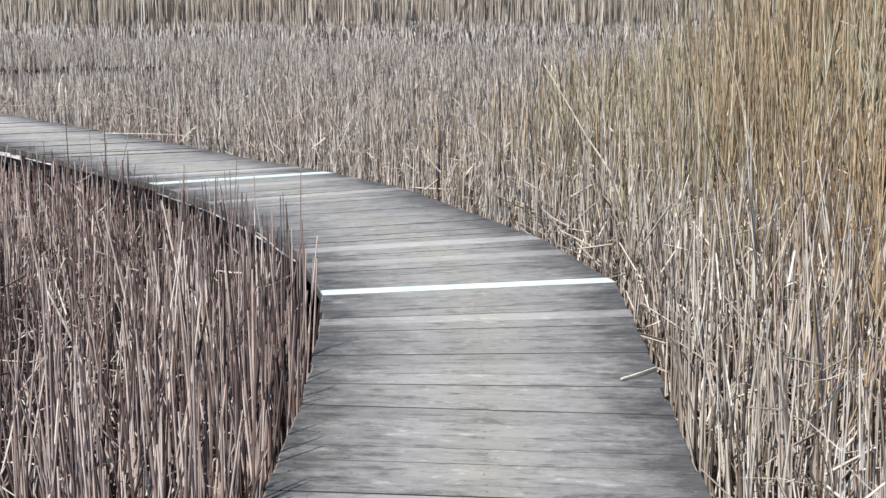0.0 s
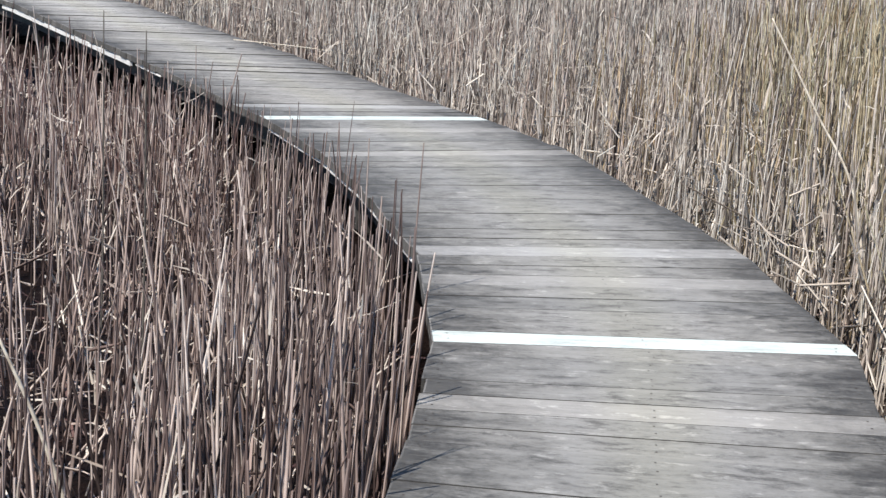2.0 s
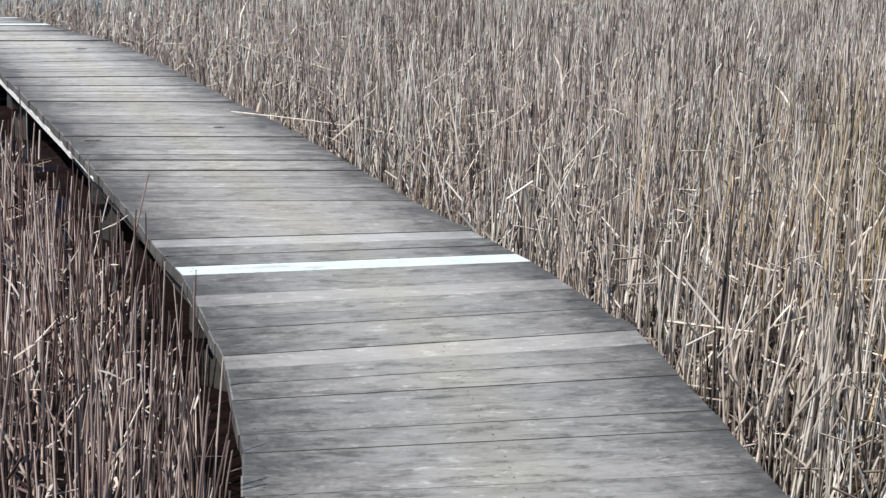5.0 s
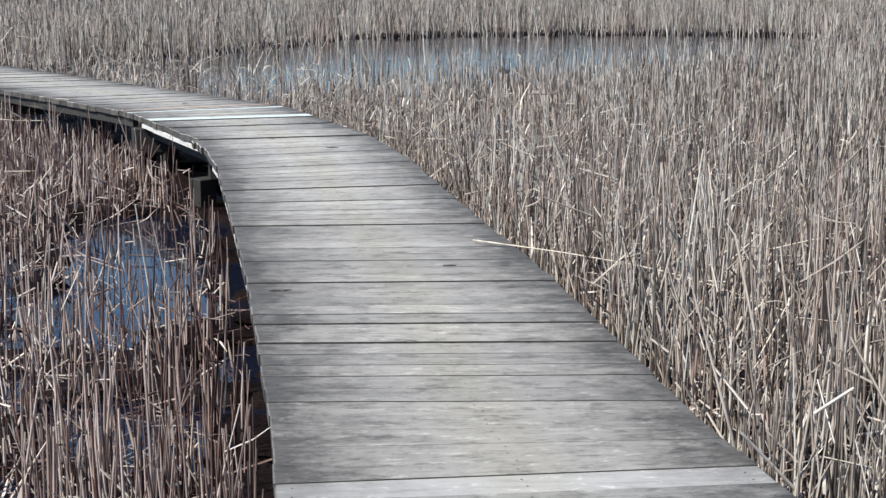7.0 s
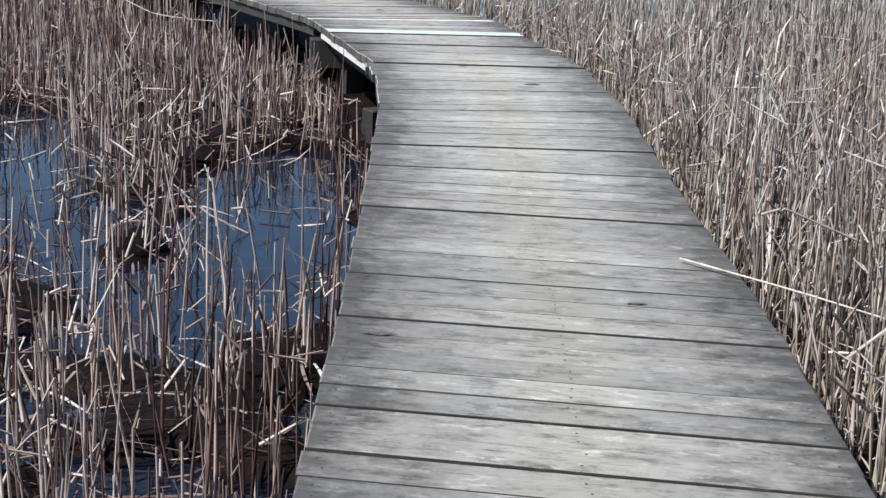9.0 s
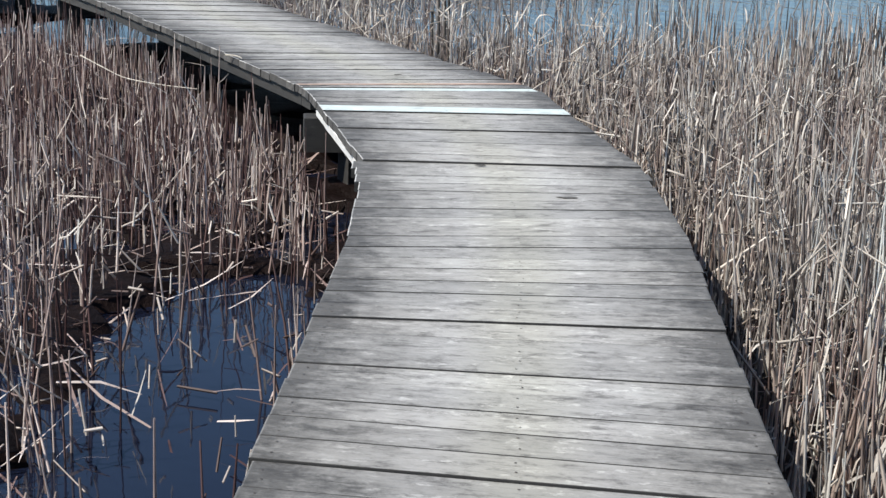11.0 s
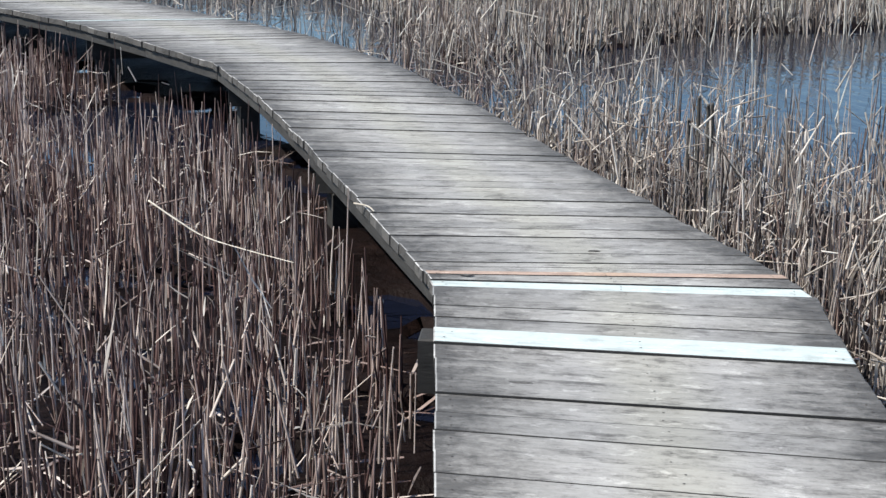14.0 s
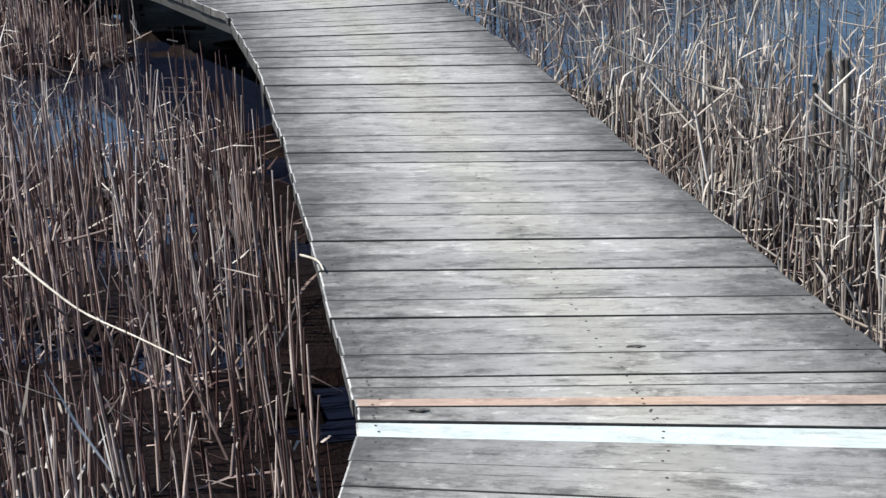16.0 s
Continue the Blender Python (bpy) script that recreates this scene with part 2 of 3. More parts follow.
def board_mesh(name, a, b, c, d, top, thick, mat, parent=None, label="", chamfer=0.003, shift=0.0, edge=None, rim=None):
    """A board with corners a, b (near edge, start to end) and d, c (far edge); chamfered top edges."""
    a, b, c, d = (np.array(p, float) for p in (a, b, c, d))
    ring = np.array([a, b, c, d])
    along, across = (b - a) / np.linalg.norm(b - a), (d - a) / np.linalg.norm(d - a)
    ends = along * (0.005 if rim else chamfer)
    across = across * chamfer
    inner = ring + np.array([ends + across, across - ends, -ends - across, ends - across])
    verts = [(*p, top - thick) for p in ring] + [(*p, top - chamfer) for p in ring] + [(*p, top) for p in inner]
    faces = [(3, 2, 1, 0), (8, 9, 10, 11)]
    for k in range(4):
        n = (k + 1) % 4
        faces += [(k, n, n + 4, k + 4), (k + 4, n + 4, n + 8, k + 8)]
    u = (b - a) / np.linalg.norm(b - a)
    v = np.array([-u[1], u[0]])
    uvs = [((np.array(p[:2]) - a) @ u + shift, (np.array(p[:2]) - a) @ v + p[2] + 3.7 * shift) for p in verts]
    ob = mesh_object(name, verts, faces, mat, parent, label, uvs)
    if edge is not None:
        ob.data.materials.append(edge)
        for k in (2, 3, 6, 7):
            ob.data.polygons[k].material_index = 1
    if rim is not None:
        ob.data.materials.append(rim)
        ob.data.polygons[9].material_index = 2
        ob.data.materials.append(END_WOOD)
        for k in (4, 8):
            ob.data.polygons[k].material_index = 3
    return ob


def beam(name, p, q, width, top, depth, mat, parent=None, label=""):
    p, q = np.array(p, float), np.array(q, float)
    u = (q - p) / np.linalg.norm(q - p)
    v = np.array([-u[1], u[0]]) * width / 2
    return board_mesh(name, p - v, q - v, q + v, p + v, top, depth, mat, parent, label, 0.006, float(p[0]) * 1.3)


# ---- the boardwalk's plan: left and right edge, station by station ----
STATIONS = [
    ((5.99, -5.37), (7.02, -4.96)), ((2.76, 2.10), (3.92, 2.47)), ((2.32, 3.02), (3.43, 3.67)),
    ((1.89, 3.85), (2.98, 4.71)), ((1.22, 4.84), (2.19, 5.83)), ((0.25, 5.87), (1.13, 6.97)),
    ((-0.40, 6.48), (0.40, 7.72)), ((-1.24, 7.14), (-0.44, 8.34)), ((-1.64, 7.39), (-0.82, 8.56)),
    ((-2.31, 7.86), (-1.41, 8.91)), ((-4.13, 9.05), (-3.27, 10.13)), ((-5.47, 9.90), (-4.67, 10.97)),
    ((-7.10, 10.92), (-6.60, 12.16)), ((-8.35, 11.60), (-7.75, 12.76)), ((-9.58, 11.97), (-9.02, 13.21)),
    ((-10.24, 12.17), (-9.76, 13.48)), ((-10.41, 12.19), (-10.01, 13.51)), ((-13.30, 12.32), (-12.85, 13.56)),
    ((-14.70, 12.36), (-14.25, 13.62)), ((-16.20, 12.33), (-16.00, 13.60)), ((-17.50, 11.98), (-17.50, 13.38)),
    ((-18.95, 11.52), (-18.90, 12.95)), ((-22.00, 10.20), (-22.30, 11.65)), ((-26.00, 7.90), (-26.60, 9.20)),
]
LEFT = np.array([s[0] for s in STATIONS])
RIGHT = np.array([s[1] for s in STATIONS])


def line_distance(pts, line):
    """Distance of each point from a polyline."""
    best = np.full(len(pts), 1e9)
    for p, q in zip(line[:-1], line[1:]):
        d = q - p
        s = np.clip(((pts - p) @ d) / (d @ d), 0, 1)
        best = np.minimum(best, np.hypot(*(pts - p - s[:, None] * d).T))
    return best


def inside(pts, ring):
    hit = np.zeros(len(pts), bool)
    for p, q in zip(ring, np.roll(ring, -1, 0)):
        cross = (p[1] > pts[:, 1]) != (q[1] > pts[:, 1])
        with np.errstate(divide="ignore", invalid="ignore"):
            x = (q[0] - p[0]) * (pts[:, 1] - p[1]) / (q[1] - p[1]) + p[0]
        hit ^= cross & (pts[:, 0] < x)
    return hit


DECK_RING = np.concatenate([LEFT, RIGHT[::-1]])

# ---- reeds ----
rng = np.random.default_rng(7)


def stems(x, y, base, height, radius, lean, bend, sides=3):
    """Tapered stems with a bend in the middle: vertices and quads."""
    n = len(x)
    az = rng.uniform(0, 2 * np.pi, n)
    off = np.tan(lean) * height
    dx, dy = np.cos(az) * off, np.sin(az) * off
    az2 = rng.uniform(0, 2 * np.pi, n)
    bx, by = np.cos(az2) * bend * height, np.sin(az2) * bend * height
    levels = [(0.0, 1.0), (0.55, 0.85), (1.0, 0.45)]
    spin = rng.uniform(0, 2 * np.pi, n)
    out = []
    for s, taper in levels:
        cx, cy = x + dx * s + bx * s * s, y + dy * s + by * s * s
        for m in range(sides):
            a = spin + 2 * np.pi * m / sides
            out.append(np.stack([cx + np.cos(a) * radius * taper, cy + np.sin(a) * radius * taper, base + height * s], 1))
    verts = np.stack(out, 1).reshape(-1, 3)
    per = sides * len(levels)
    quad = [(l * sides + m, l * sides + (m + 1) % sides, (l + 1) * sides + (m + 1) % sides, (l + 1) * sides + m)
            for l in range(len(levels) - 1) for m in range(sides)]
    quads = (np.arange(n)[:, None, None] * per + np.array(quad)[None]).reshape(-1, 4)
    return verts, quads


def leaves(x, y, z, length, width, tilt):
    """Bent dry ribbons: broken leaves that hang at all angles."""
    n = len(x)
    az = rng.uniform(0, 2 * np.pi, n)
    side = np.stack([-np.sin(az), np.cos(az), rng.normal(0, 0.5, n)], 1)
    side /= np.linalg.norm(side, axis=1)[:, None]
    ahead = np.stack([np.cos(az) * np.sin(tilt), np.sin(az) * np.sin(tilt), np.cos(tilt)], 1)
    droop = rng.uniform(-0.5, 0.3, n)[:, None] * np.array([[0, 0, 1.0]])
    p = np.stack([x, y, z], 1)
    out = []
    for s, w in ((0.0, 0.7), (0.5, 1.0), (1.0, 0.25)):
        c = p + ahead * (length * s)[:, None] + droop * (length * s * s)[:, None]
        out += [c - side * (width * w / 2)[:, None], c + side * (width * w / 2)[:, None]]
    verts = np.stack(out, 1).reshape(-1, 3)
    quad = np.array([(0, 1, 3, 2), (2, 3, 5, 4)])
    return verts, (np.arange(n)[:, None, None] * 6 + quad[None]).reshape(-1, 4)


def bent_leaves(p, length, width, bend):
    """Dead leaves that rise and then fold over: each a narrow ribbon of four pieces."""
    n = len(p)
    az = rng.uniform(0, 2 * np.pi, n)
    tilt = rng.uniform(0.0, 0.5, n)
    side = np.stack([-np.sin(az), np.cos(az), rng.normal(0, 0.25, n)], 1)
    at, out = p.copy(), []
    for k, w in enumerate((0.8, 1.0, 1.0, 0.7, 0.2)):
        out += [at - side * (width * w / 2)[:, None], at + side * (width * w / 2)[:, None]]
        at = at + np.stack([np.cos(az) * np.sin(tilt), np.sin(az) * np.sin(tilt), np.cos(tilt)], 1) * (length / 4)[:, None]
        tilt = tilt + bend * (1.7 if k == 1 else 0.4)
    verts = np.stack(out, 1).reshape(-1, 3)
    quad = np.array([(2 * k, 2 * k + 1, 2 * k + 3, 2 * k + 2) for k in range(4)])
    return verts, (np.arange(n)[:, None, None] * 10 + quad[None]).reshape(-1, 4)


def sticks(p, length, radius, tilt):
    """Straight three-sided pieces of broken stem that start at p and point any way."""
    n = len(p)
    az, spin = rng.uniform(0, 2 * np.pi, (2, n))
    ahead = np.stack([np.cos(az) * np.sin(tilt), np.sin(az) * np.sin(tilt), np.cos(tilt)], 1)
    side = np.stack([-np.sin(az), np.cos(az), np.zeros(n)], 1)
    up = np.cross(ahead, side)
    out = []
    for s, w in ((0.0, 1.0), (1.0, 0.8)):
        for m in range(3):
            a = spin + 2.094 * m
            out.append(p + ahead * (length * s)[:, None] + (side * np.cos(a)[:, None] + up * np.sin(a)[:, None]) * (radius * w)[:, None])
    verts = np.stack(out, 1).reshape(-1, 3)
    quad = np.array([(0, 1, 4, 3), (1, 2, 5, 4), (2, 0, 3, 5)])
    return verts, (np.arange(n)[:, None, None] * 6 + quad[None]).reshape(-1, 4)


def joined(parts):
    at, vs, qs = 0, [], []
    for v, q in parts:
        vs.append(v)
        qs.append(q + at)
        at += len(v)
    return np.concatenate(vs), np.concatenate(qs)


POOLS = [  # open water: rings of corners
    np.array([(-19.0, 14.25), (-16.4, 14.2), (-15.3, 14.9), (-13.2, 15.7), (-12.2, 17.5), (-12.2, 21), (-12.8, 25), (-13.5, 31), (-18, 32),
              (-21, 29), (-22.7, 25), (-21.6, 21.5), (-21, 18.5), (-20, 16.6), (-19.2, 15.4)]),
    np.array([(-7.45, 10.1), (-8.4, 10.7), (-8.5, 11.15), (-7.93, 11.3), (-6.5, 10.5), (-5.6, 9.9), (-5.4, 9.3), (-5.56, 8.8), (-6.4, 9.0), (-6.9, 9.8)]),
    np.array([(-10.4, 9.8), (-10.1, 10.35), (-8.6, 9.95), (-6.9, 9.35), (-6.2, 9.1), (-6.4, 8.7), (-7.4, 8.8)]),
    np.array([(-17.6, 10.9), (-17.9, 12.2), (-16.0, 12.3), (-15.2, 12.0), (-15.3, 11.25), (-15.8, 11.0)]),
    np.array([(-17.7, 12.1), (-15.9, 12.2), (-15.7, 14.7), (-18.3, 14.5)]),
    np.array([(-18.6, 13.2), (-18.4, 14.4), (-20.5, 15.2), (-27, 16), (-29.5, 12.5), (-26, 9.6), (-23.5, 11.4), (-20, 12.9)]),
    np.array([(-4.4, 8.2), (-4.6, 8.6), (-3.6, 8.3), (-3.7, 8.0)]),
]


def ring_depth(pts, ring):
    """How far inside a ring each point lies; below zero outside it."""
    edge = line_distance(pts, np.concatenate([ring, ring[:1]]))
    return np.where(inside(pts, ring), edge, -edge)


def open_water(pts):
    """Chance, from 0 to 1, that a place is open water."""
    wobble = 0.18 * np.sin(pts[:, 0] * 4.1 + 1.7 * np.sin(pts[:, 1] * 2.3)) * np.cos(pts[:, 1] * 3.3)
    wet = np.zeros(len(pts))
    for k, ring in enumerate(POOLS):
        wide = 0.9 if k == 0 else 0.25
        wet = np.maximum(wet, np.clip((ring_depth(pts, ring) + wobble) / wide + 0.35, 0, 1))
    return wet


def lumps(pts, size, seed):
    """Smooth uneven values about 0, for clumps."""
    a = np.random.default_rng(seed).uniform(0, 7, 8)
    x, y = pts[:, 0] / size, pts[:, 1] / size
    return (np.sin(x * 2.1 + a[0] + 1.3 * np.sin(y * 1.7 + a[1])) * np.cos(y * 2.6 + a[2] + np.sin(x * 1.4 + a[3]))
            + 0.6 * np.sin(x * 5.2 + a[4] + np.sin(y * 4.1 + a[5])) * np.cos(y * 5.9 + a[6])) / 1.6


# ---- ground and water ----
xs = np.concatenate([[-900, -300, -120], np.arange(-34, 12.1, 0.14), [80, 300, 900]])
ys = np.concatenate([[-900, -300, -80], np.arange(-6, 34.1, 0.14), [120, 300, 900]])
gx, gy = np.meshgrid(xs, ys, indexing="ij")
gz = WATER + 0.015 + 0.02 * np.sin(gx * 2.9 + 2 * np.sin(gy * 1.3)) * np.cos(gy * 3.1 + 2 * np.sin(gx * 0.9)) + 0.012 * np.sin(gx * 7.1 + gy * 5.3)
flat = np.stack([gx, gy], -1).reshape(-1, 2)
swamp = (lumps(flat, 0.5, 21) > 0.28) & (line_distance(flat, LEFT) < line_distance(flat, RIGHT)) & (flat[:, 0] < -2.5) & (flat[:, 0] > -25) & (line_distance(flat, LEFT) < 5)
verts = np.column_stack([flat, gz.ravel() + 0.035 - 0.24 * np.clip(np.maximum(open_water(flat), swamp) * 1.4, 0, 1)])
i, j = np.meshgrid(np.arange(len(xs) - 1), np.arange(len(ys) - 1), indexing="ij")
k = (i * len(ys) + j).ravel()
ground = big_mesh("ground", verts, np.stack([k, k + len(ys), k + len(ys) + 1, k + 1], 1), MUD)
tagged(ground, "dark wet peat of the marsh bed", "ground", kind="structure")
water = mesh_object("water", [(-300, -300, WATER), (300, -300, WATER), (300, 300, WATER), (-300, 300, WATER)], [(0, 1, 2, 3)], WATER_MAT)
tagged(water, "still dark marsh water reflecting blue sky", "water", kind="structure")


def scatter(count, box, near, far):
    """Points of the marsh between two distances from the boardwalk's edges, outside it; and which lie left of it."""
    pts = rng.uniform((box[0], box[1]), (box[2], box[3]), (count, 2))
    dl, dr = line_distance(pts, LEFT), line_distance(pts, RIGHT)
    d = np.minimum(dl, dr)
    ok = ~inside(pts, DECK_RING) & (d > near) & (d < far)
    return pts[ok], d[ok], (dl < dr)[ok]


def tall(pts):
    """How tall and golden the reeds stand: most so to the right of the walk's start."""
    return np.clip((pts[:, 0] + 0.3 + 0.08 * pts[:, 1] + 0.6 * lumps(pts, 1.5, 4)) / 3.4, 0, 1)


def reed_bed(name, pts, d, mat, label, radius, low, high, leaf_share, leaf_mat, leaf_label, edge=0.5):
    """Standing stems of uneven height with broken leaves among them. edge: how much shorter they stand beside the boards."""
    n = len(pts)
    t = tall(pts)
    h = rng.uniform(low, low + 0.7 * (high - low), n)
    h = np.where(rng.random(n) < 0.22, rng.uniform(low, high, n) + 0.15 * (high - low), h) * (1 + 0.2 * lumps(pts, 0.7, 9))
    low_end = 0.64 if mat is REED_GREY else 0.74   # shortest by the pond
    h = h * (low_end + (1 - low_end) * np.clip((pts[:, 0] + 9) / 6, 0, 1)) + t * t * rng.uniform(0.1, 1.7, n) * np.clip((d - 0.3) / 3.2, 0, 1)
    h *= np.clip(1 - edge * (1 - d / 0.6), 1 - edge, 1)
    h += 0.13 * np.clip((pts[:, 0] + 0.2) * 1.2, 0, 1) * np.clip(1.0 - d, 0, 1) * (edge == 0)
    h += 0.20 * np.clip((pts[:, 0] - 1.0) * 1.5, 0, 1) * np.clip(1.2 - d, 0, 1) * (edge == 0) * rng.uniform(0.3, 1.1, n)
    upright = mat is REED_DULL
    lean = np.abs(rng.normal(0, 0.085 if upright else 0.145, n))
    broken = rng.random(n) < (0.16 if upright else 0.26)
    h = np.where(broken, h * rng.uniform(0.35, 0.8, n), h)
    lean = np.where(broken, rng.uniform(0.1, 0.7, n), lean) * np.clip(d / 0.4, 0.3, 1)
    s = stems(pts[:, 0], pts[:, 1], np.full(n, WATER - 0.08), h + 0.08, radius * rng.uniform(0.55, 1.35, n), lean, rng.normal(0, 0.05, n))
    tagged(big_mesh(name, *s, mat), label, "reeds", kind="stuff")
    m = int(n * leaf_share)
    pick = rng.integers(0, n, m)
    q = pts[pick] + rng.normal(0, 0.07, (m, 2))
    keep = line_distance(q, CENTRE) > 0.8
    q, pick = q[keep], pick[keep]
    m = len(q)
    lv = leaves(q[:, 0], q[:, 1], WATER + rng.uniform(0.03, 0.95, m) * h[pick], rng.gamma(2.0, 0.045, m) + 0.035, radius * rng.uniform(0.8, 1.9, m), rng.uniform(0.05, 1.75, m))
    tagged(big_mesh("broken_reed_leaves", *lv, leaf_mat), leaf_label, "reed leaves", kind="stuff")


def litter(name, pts, mat, label):
    """Fallen stems that lie about on the mud and water."""
    n = len(pts)
    lv = leaves(pts[:, 0], pts[:, 1], WATER + rng.uniform(-0.005, 0.10, n), rng.uniform(0.1, 0.5, n), rng.uniform(0.006, 0.014, n), rng.uniform(1.35, 1.65, n))
    tagged(big_mesh(name, *lv, mat), label, "reed litter", kind="stuff")


CENTRE = (LEFT + RIGHT) / 2
BOX = (-30, -9, 10, 26)
pts, d, left_side = scatter(385000, BOX, 0.03, 2.6)
keep = rng.random(len(pts)) > open_water(pts) * 0.95
keep &= ~left_side | (rng.random(len(pts)) < 0.40 + 0.24 * (pts[:, 0] < -9) + 0.5 * lumps(pts, 0.42, 3) + 0.42 * ((pts[:, 0] > -3.4) & (d < 0.8)) - 0.16 * ((pts[:, 0] < -4.5) & (pts[:, 0] > -8.5)) - 0.14 * ((pts[:, 0] > 1.5) & (d > 0.5)))
keep &= left_side | (d > 0.15 - 0.10 * (pts[:, 0] < -5) + 0.08 * lumps(pts, 0.6, 5))
keep &= left_side | (rng.random(len(pts)) < 0.7 - 0.2 * (pts[:, 0] < -10) + 0.34 * lumps(pts, 0.35, 8))
keep &= ~left_side | (d > (0.10 - 0.06 * ((pts[:, 0] < -9.5) | (pts[:, 0] > -4)) + np.where(pts[:, 0] < -10.3, 0.05, 0.14) * lumps(pts, 0.8, 6)) * np.clip(-pts[:, 0] / 2.5 + 0.1, 0.15, 1)) | (rng.random(len(pts)) < 0.12)
pts, d, left_side = pts[keep], d[keep], left_side[keep]
gold = ~left_side & (tall(pts) * np.clip((d - 0.3) / 1.6, 0, 1) > rng.random(len(pts)))
grey = np.clip((0.5 - pts[:, 0]) / 6.0, 0, 1) > rng.random(len(pts))
rosy = np.clip((pts[:, 0] + 3.5) / 3.0, 0.08, 1) > rng.random(len(pts))
for sel, mat, label, low, high, share, edge in (
        (left_side & ~rosy, REED_DULL, "dull brown broken reeds standing in dark water", 0.34, 0.78, 0.28, 0.1),
        (left_side & rosy, REED_PINK, "pinkish grey broken reeds beside the boardwalk", 0.36, 0.78, 0.4, 0.0),
        (~left_side & ~gold & grey, REED_GREY, "bleached grey reeds between boardwalk and pond", 0.52, 1.06, 0.8, 0.35),
        (~left_side & ~gold & ~grey, REED_RIGHT, "tan dry reeds standing along the boardwalk", 0.54, 1.08, 0.8, 0.35),
        (gold, REED_GOLD, "tall golden dry reeds beside the boardwalk", 0.6, 1.15, 0.3, 0.4)):
    reed_bed("reed_bed", pts[sel], d[sel], mat, label, 0.006, low, high, share, REED_PALE, "bleached broken reed leaves hanging among the stems", edge)
far_pts, far_d, far_left = scatter(290000, (-34, -6, 11, 40), 2.6, 30)
keep = rng.random(len(far_pts)) > open_water(far_pts) * 0.985
keep &= rng.random(len(far_pts)) < np.where(far_d < 9, 0.95, 0.6)
far_pts, far_d = far_pts[keep], far_d[keep]
gold = tall(far_pts) > rng.random(len(far_pts))
reed_bed("reed_bed", far_pts[~gold], far_d[~gold], REED_RIGHT, "wide bed of dry grey-tan reeds across the marsh", 0.0085, 0.52, 1.0, 0.45, REED_PALE, "bleached leaves among the far reeds", 0)
reed_bed("reed_bed", far_pts[gold], far_d[gold], REED_GOLD, "tall golden reeds across the marsh", 0.0085, 0.7, 1.2, 0.2, REED_PALE, "bleached leaves among the golden reeds", 0)
rim = rng.uniform((-110, 8), (60, 130), (90000, 2))
rim = rim[(line_distance(rim, CENTRE) > 29) | (rim[:, 1] > 40)]
rim = rim[open_water(rim) < 0.4]
reed_bed("reed_bed", rim, np.full(len(rim), 9.0), REED_RIGHT, "distant reeds at the edge of the marsh", 0.03, 0.6, 1.05, 0.2, REED_PALE, "bleached leaves of the distant reeds", 0)
bank = rng.uniform((-140, 60), (90, 140), (150000, 2))
bank = bank[np.hypot(bank[:, 0] + 5, bank[:, 1]) > 75]
far = stems(bank[:, 0], bank[:, 1], np.full(len(bank), WATER - 0.1), rng.uniform(3.0, 5.0, len(bank)), rng.uniform(0.016, 0.042, len(bank)), np.abs(rng.normal(0, 0.06, len(bank))), rng.normal(0, 0.05, len(bank)))
tagged(big_mesh("far_reed_bank", *far, REED_PALE), "pale tall reed bank far across the marsh", "reeds", kind="stuff")
side_bank = rng.uniform((-150, -60), (-45, 70), (40000, 2))
far = stems(side_bank[:, 0], side_bank[:, 1], np.full(len(side_bank), WATER - 0.1), rng.uniform(0.7, 2.0, len(side_bank)), rng.uniform(0.03, 0.06, len(side_bank)), np.abs(rng.normal(0, 0.06, len(side_bank))), rng.normal(0, 0.05, len(side_bank)))
tagged(big_mesh("far_reed_bank", *far, REED_RIGHT), "low reed bank far off to the west", "reeds", kind="stuff")
floor_pts, floor_d, floor_left = scatter(75000, BOX, 0.0, 2.6)
litter("reed_litter", floor_pts[rng.random(len(floor_pts)) > open_water(floor_pts) * 0.8], REED_DULL, "dead stems lying on mud and water")

piece_pts, piece_d, piece_left = scatter(150000, BOX, 0.05, 2.6)
piece_keep = rng.random(len(piece_pts)) > open_water(piece_pts) * 0.8
piece_keep &= line_distance(piece_pts, CENTRE) > 0.78
piece_keep &= rng.random(len(piece_pts)) < np.where(piece_left, 0.6 + 0.3 * (piece_pts[:, 0] > -2.5) - 0.36 * (piece_pts[:, 0] < -10.5) + 0.3 * ((piece_pts[:, 0] < -3) & (piece_pts[:, 0] > -9)), 0.62 + 0.38 * (piece_d < 1.0) - 0.25 * (piece_pts[:, 0] < -10)) + 0.45 * lumps(piece_pts, 0.3, 12)
piece_pts, piece_d, piece_left = piece_pts[piece_keep], piece_d[piece_keep], piece_left[piece_keep]
for side_pick, mat, reach, label in ((piece_left, REED_BROKEN, 0.42, "short broken stems caught at all angles over dark mud"),
                                     (~piece_left, REED_PALE, 0.7, "pale broken stems caught among the tan reeds")):
    q = piece_pts[side_pick]
    n = len(q)
    low = WATER + rng.uniform(0.0, 1.0, n) ** 1.3 * reach
    st = sticks(np.column_stack([q, low]), np.minimum(rng.gamma(2.2, 0.036 if mat is REED_BROKEN else 0.06, n) + 0.04, piece_d[side_pick] * 1.1 + 0.06), rng.uniform(0.003, 0.0072, n), np.clip(rng.normal(0.75, 0.55, n), 0.05, 1.7))
    tagged(big_mesh("broken_reed_stems", *st, mat), label, "reed litter", kind="stuff")

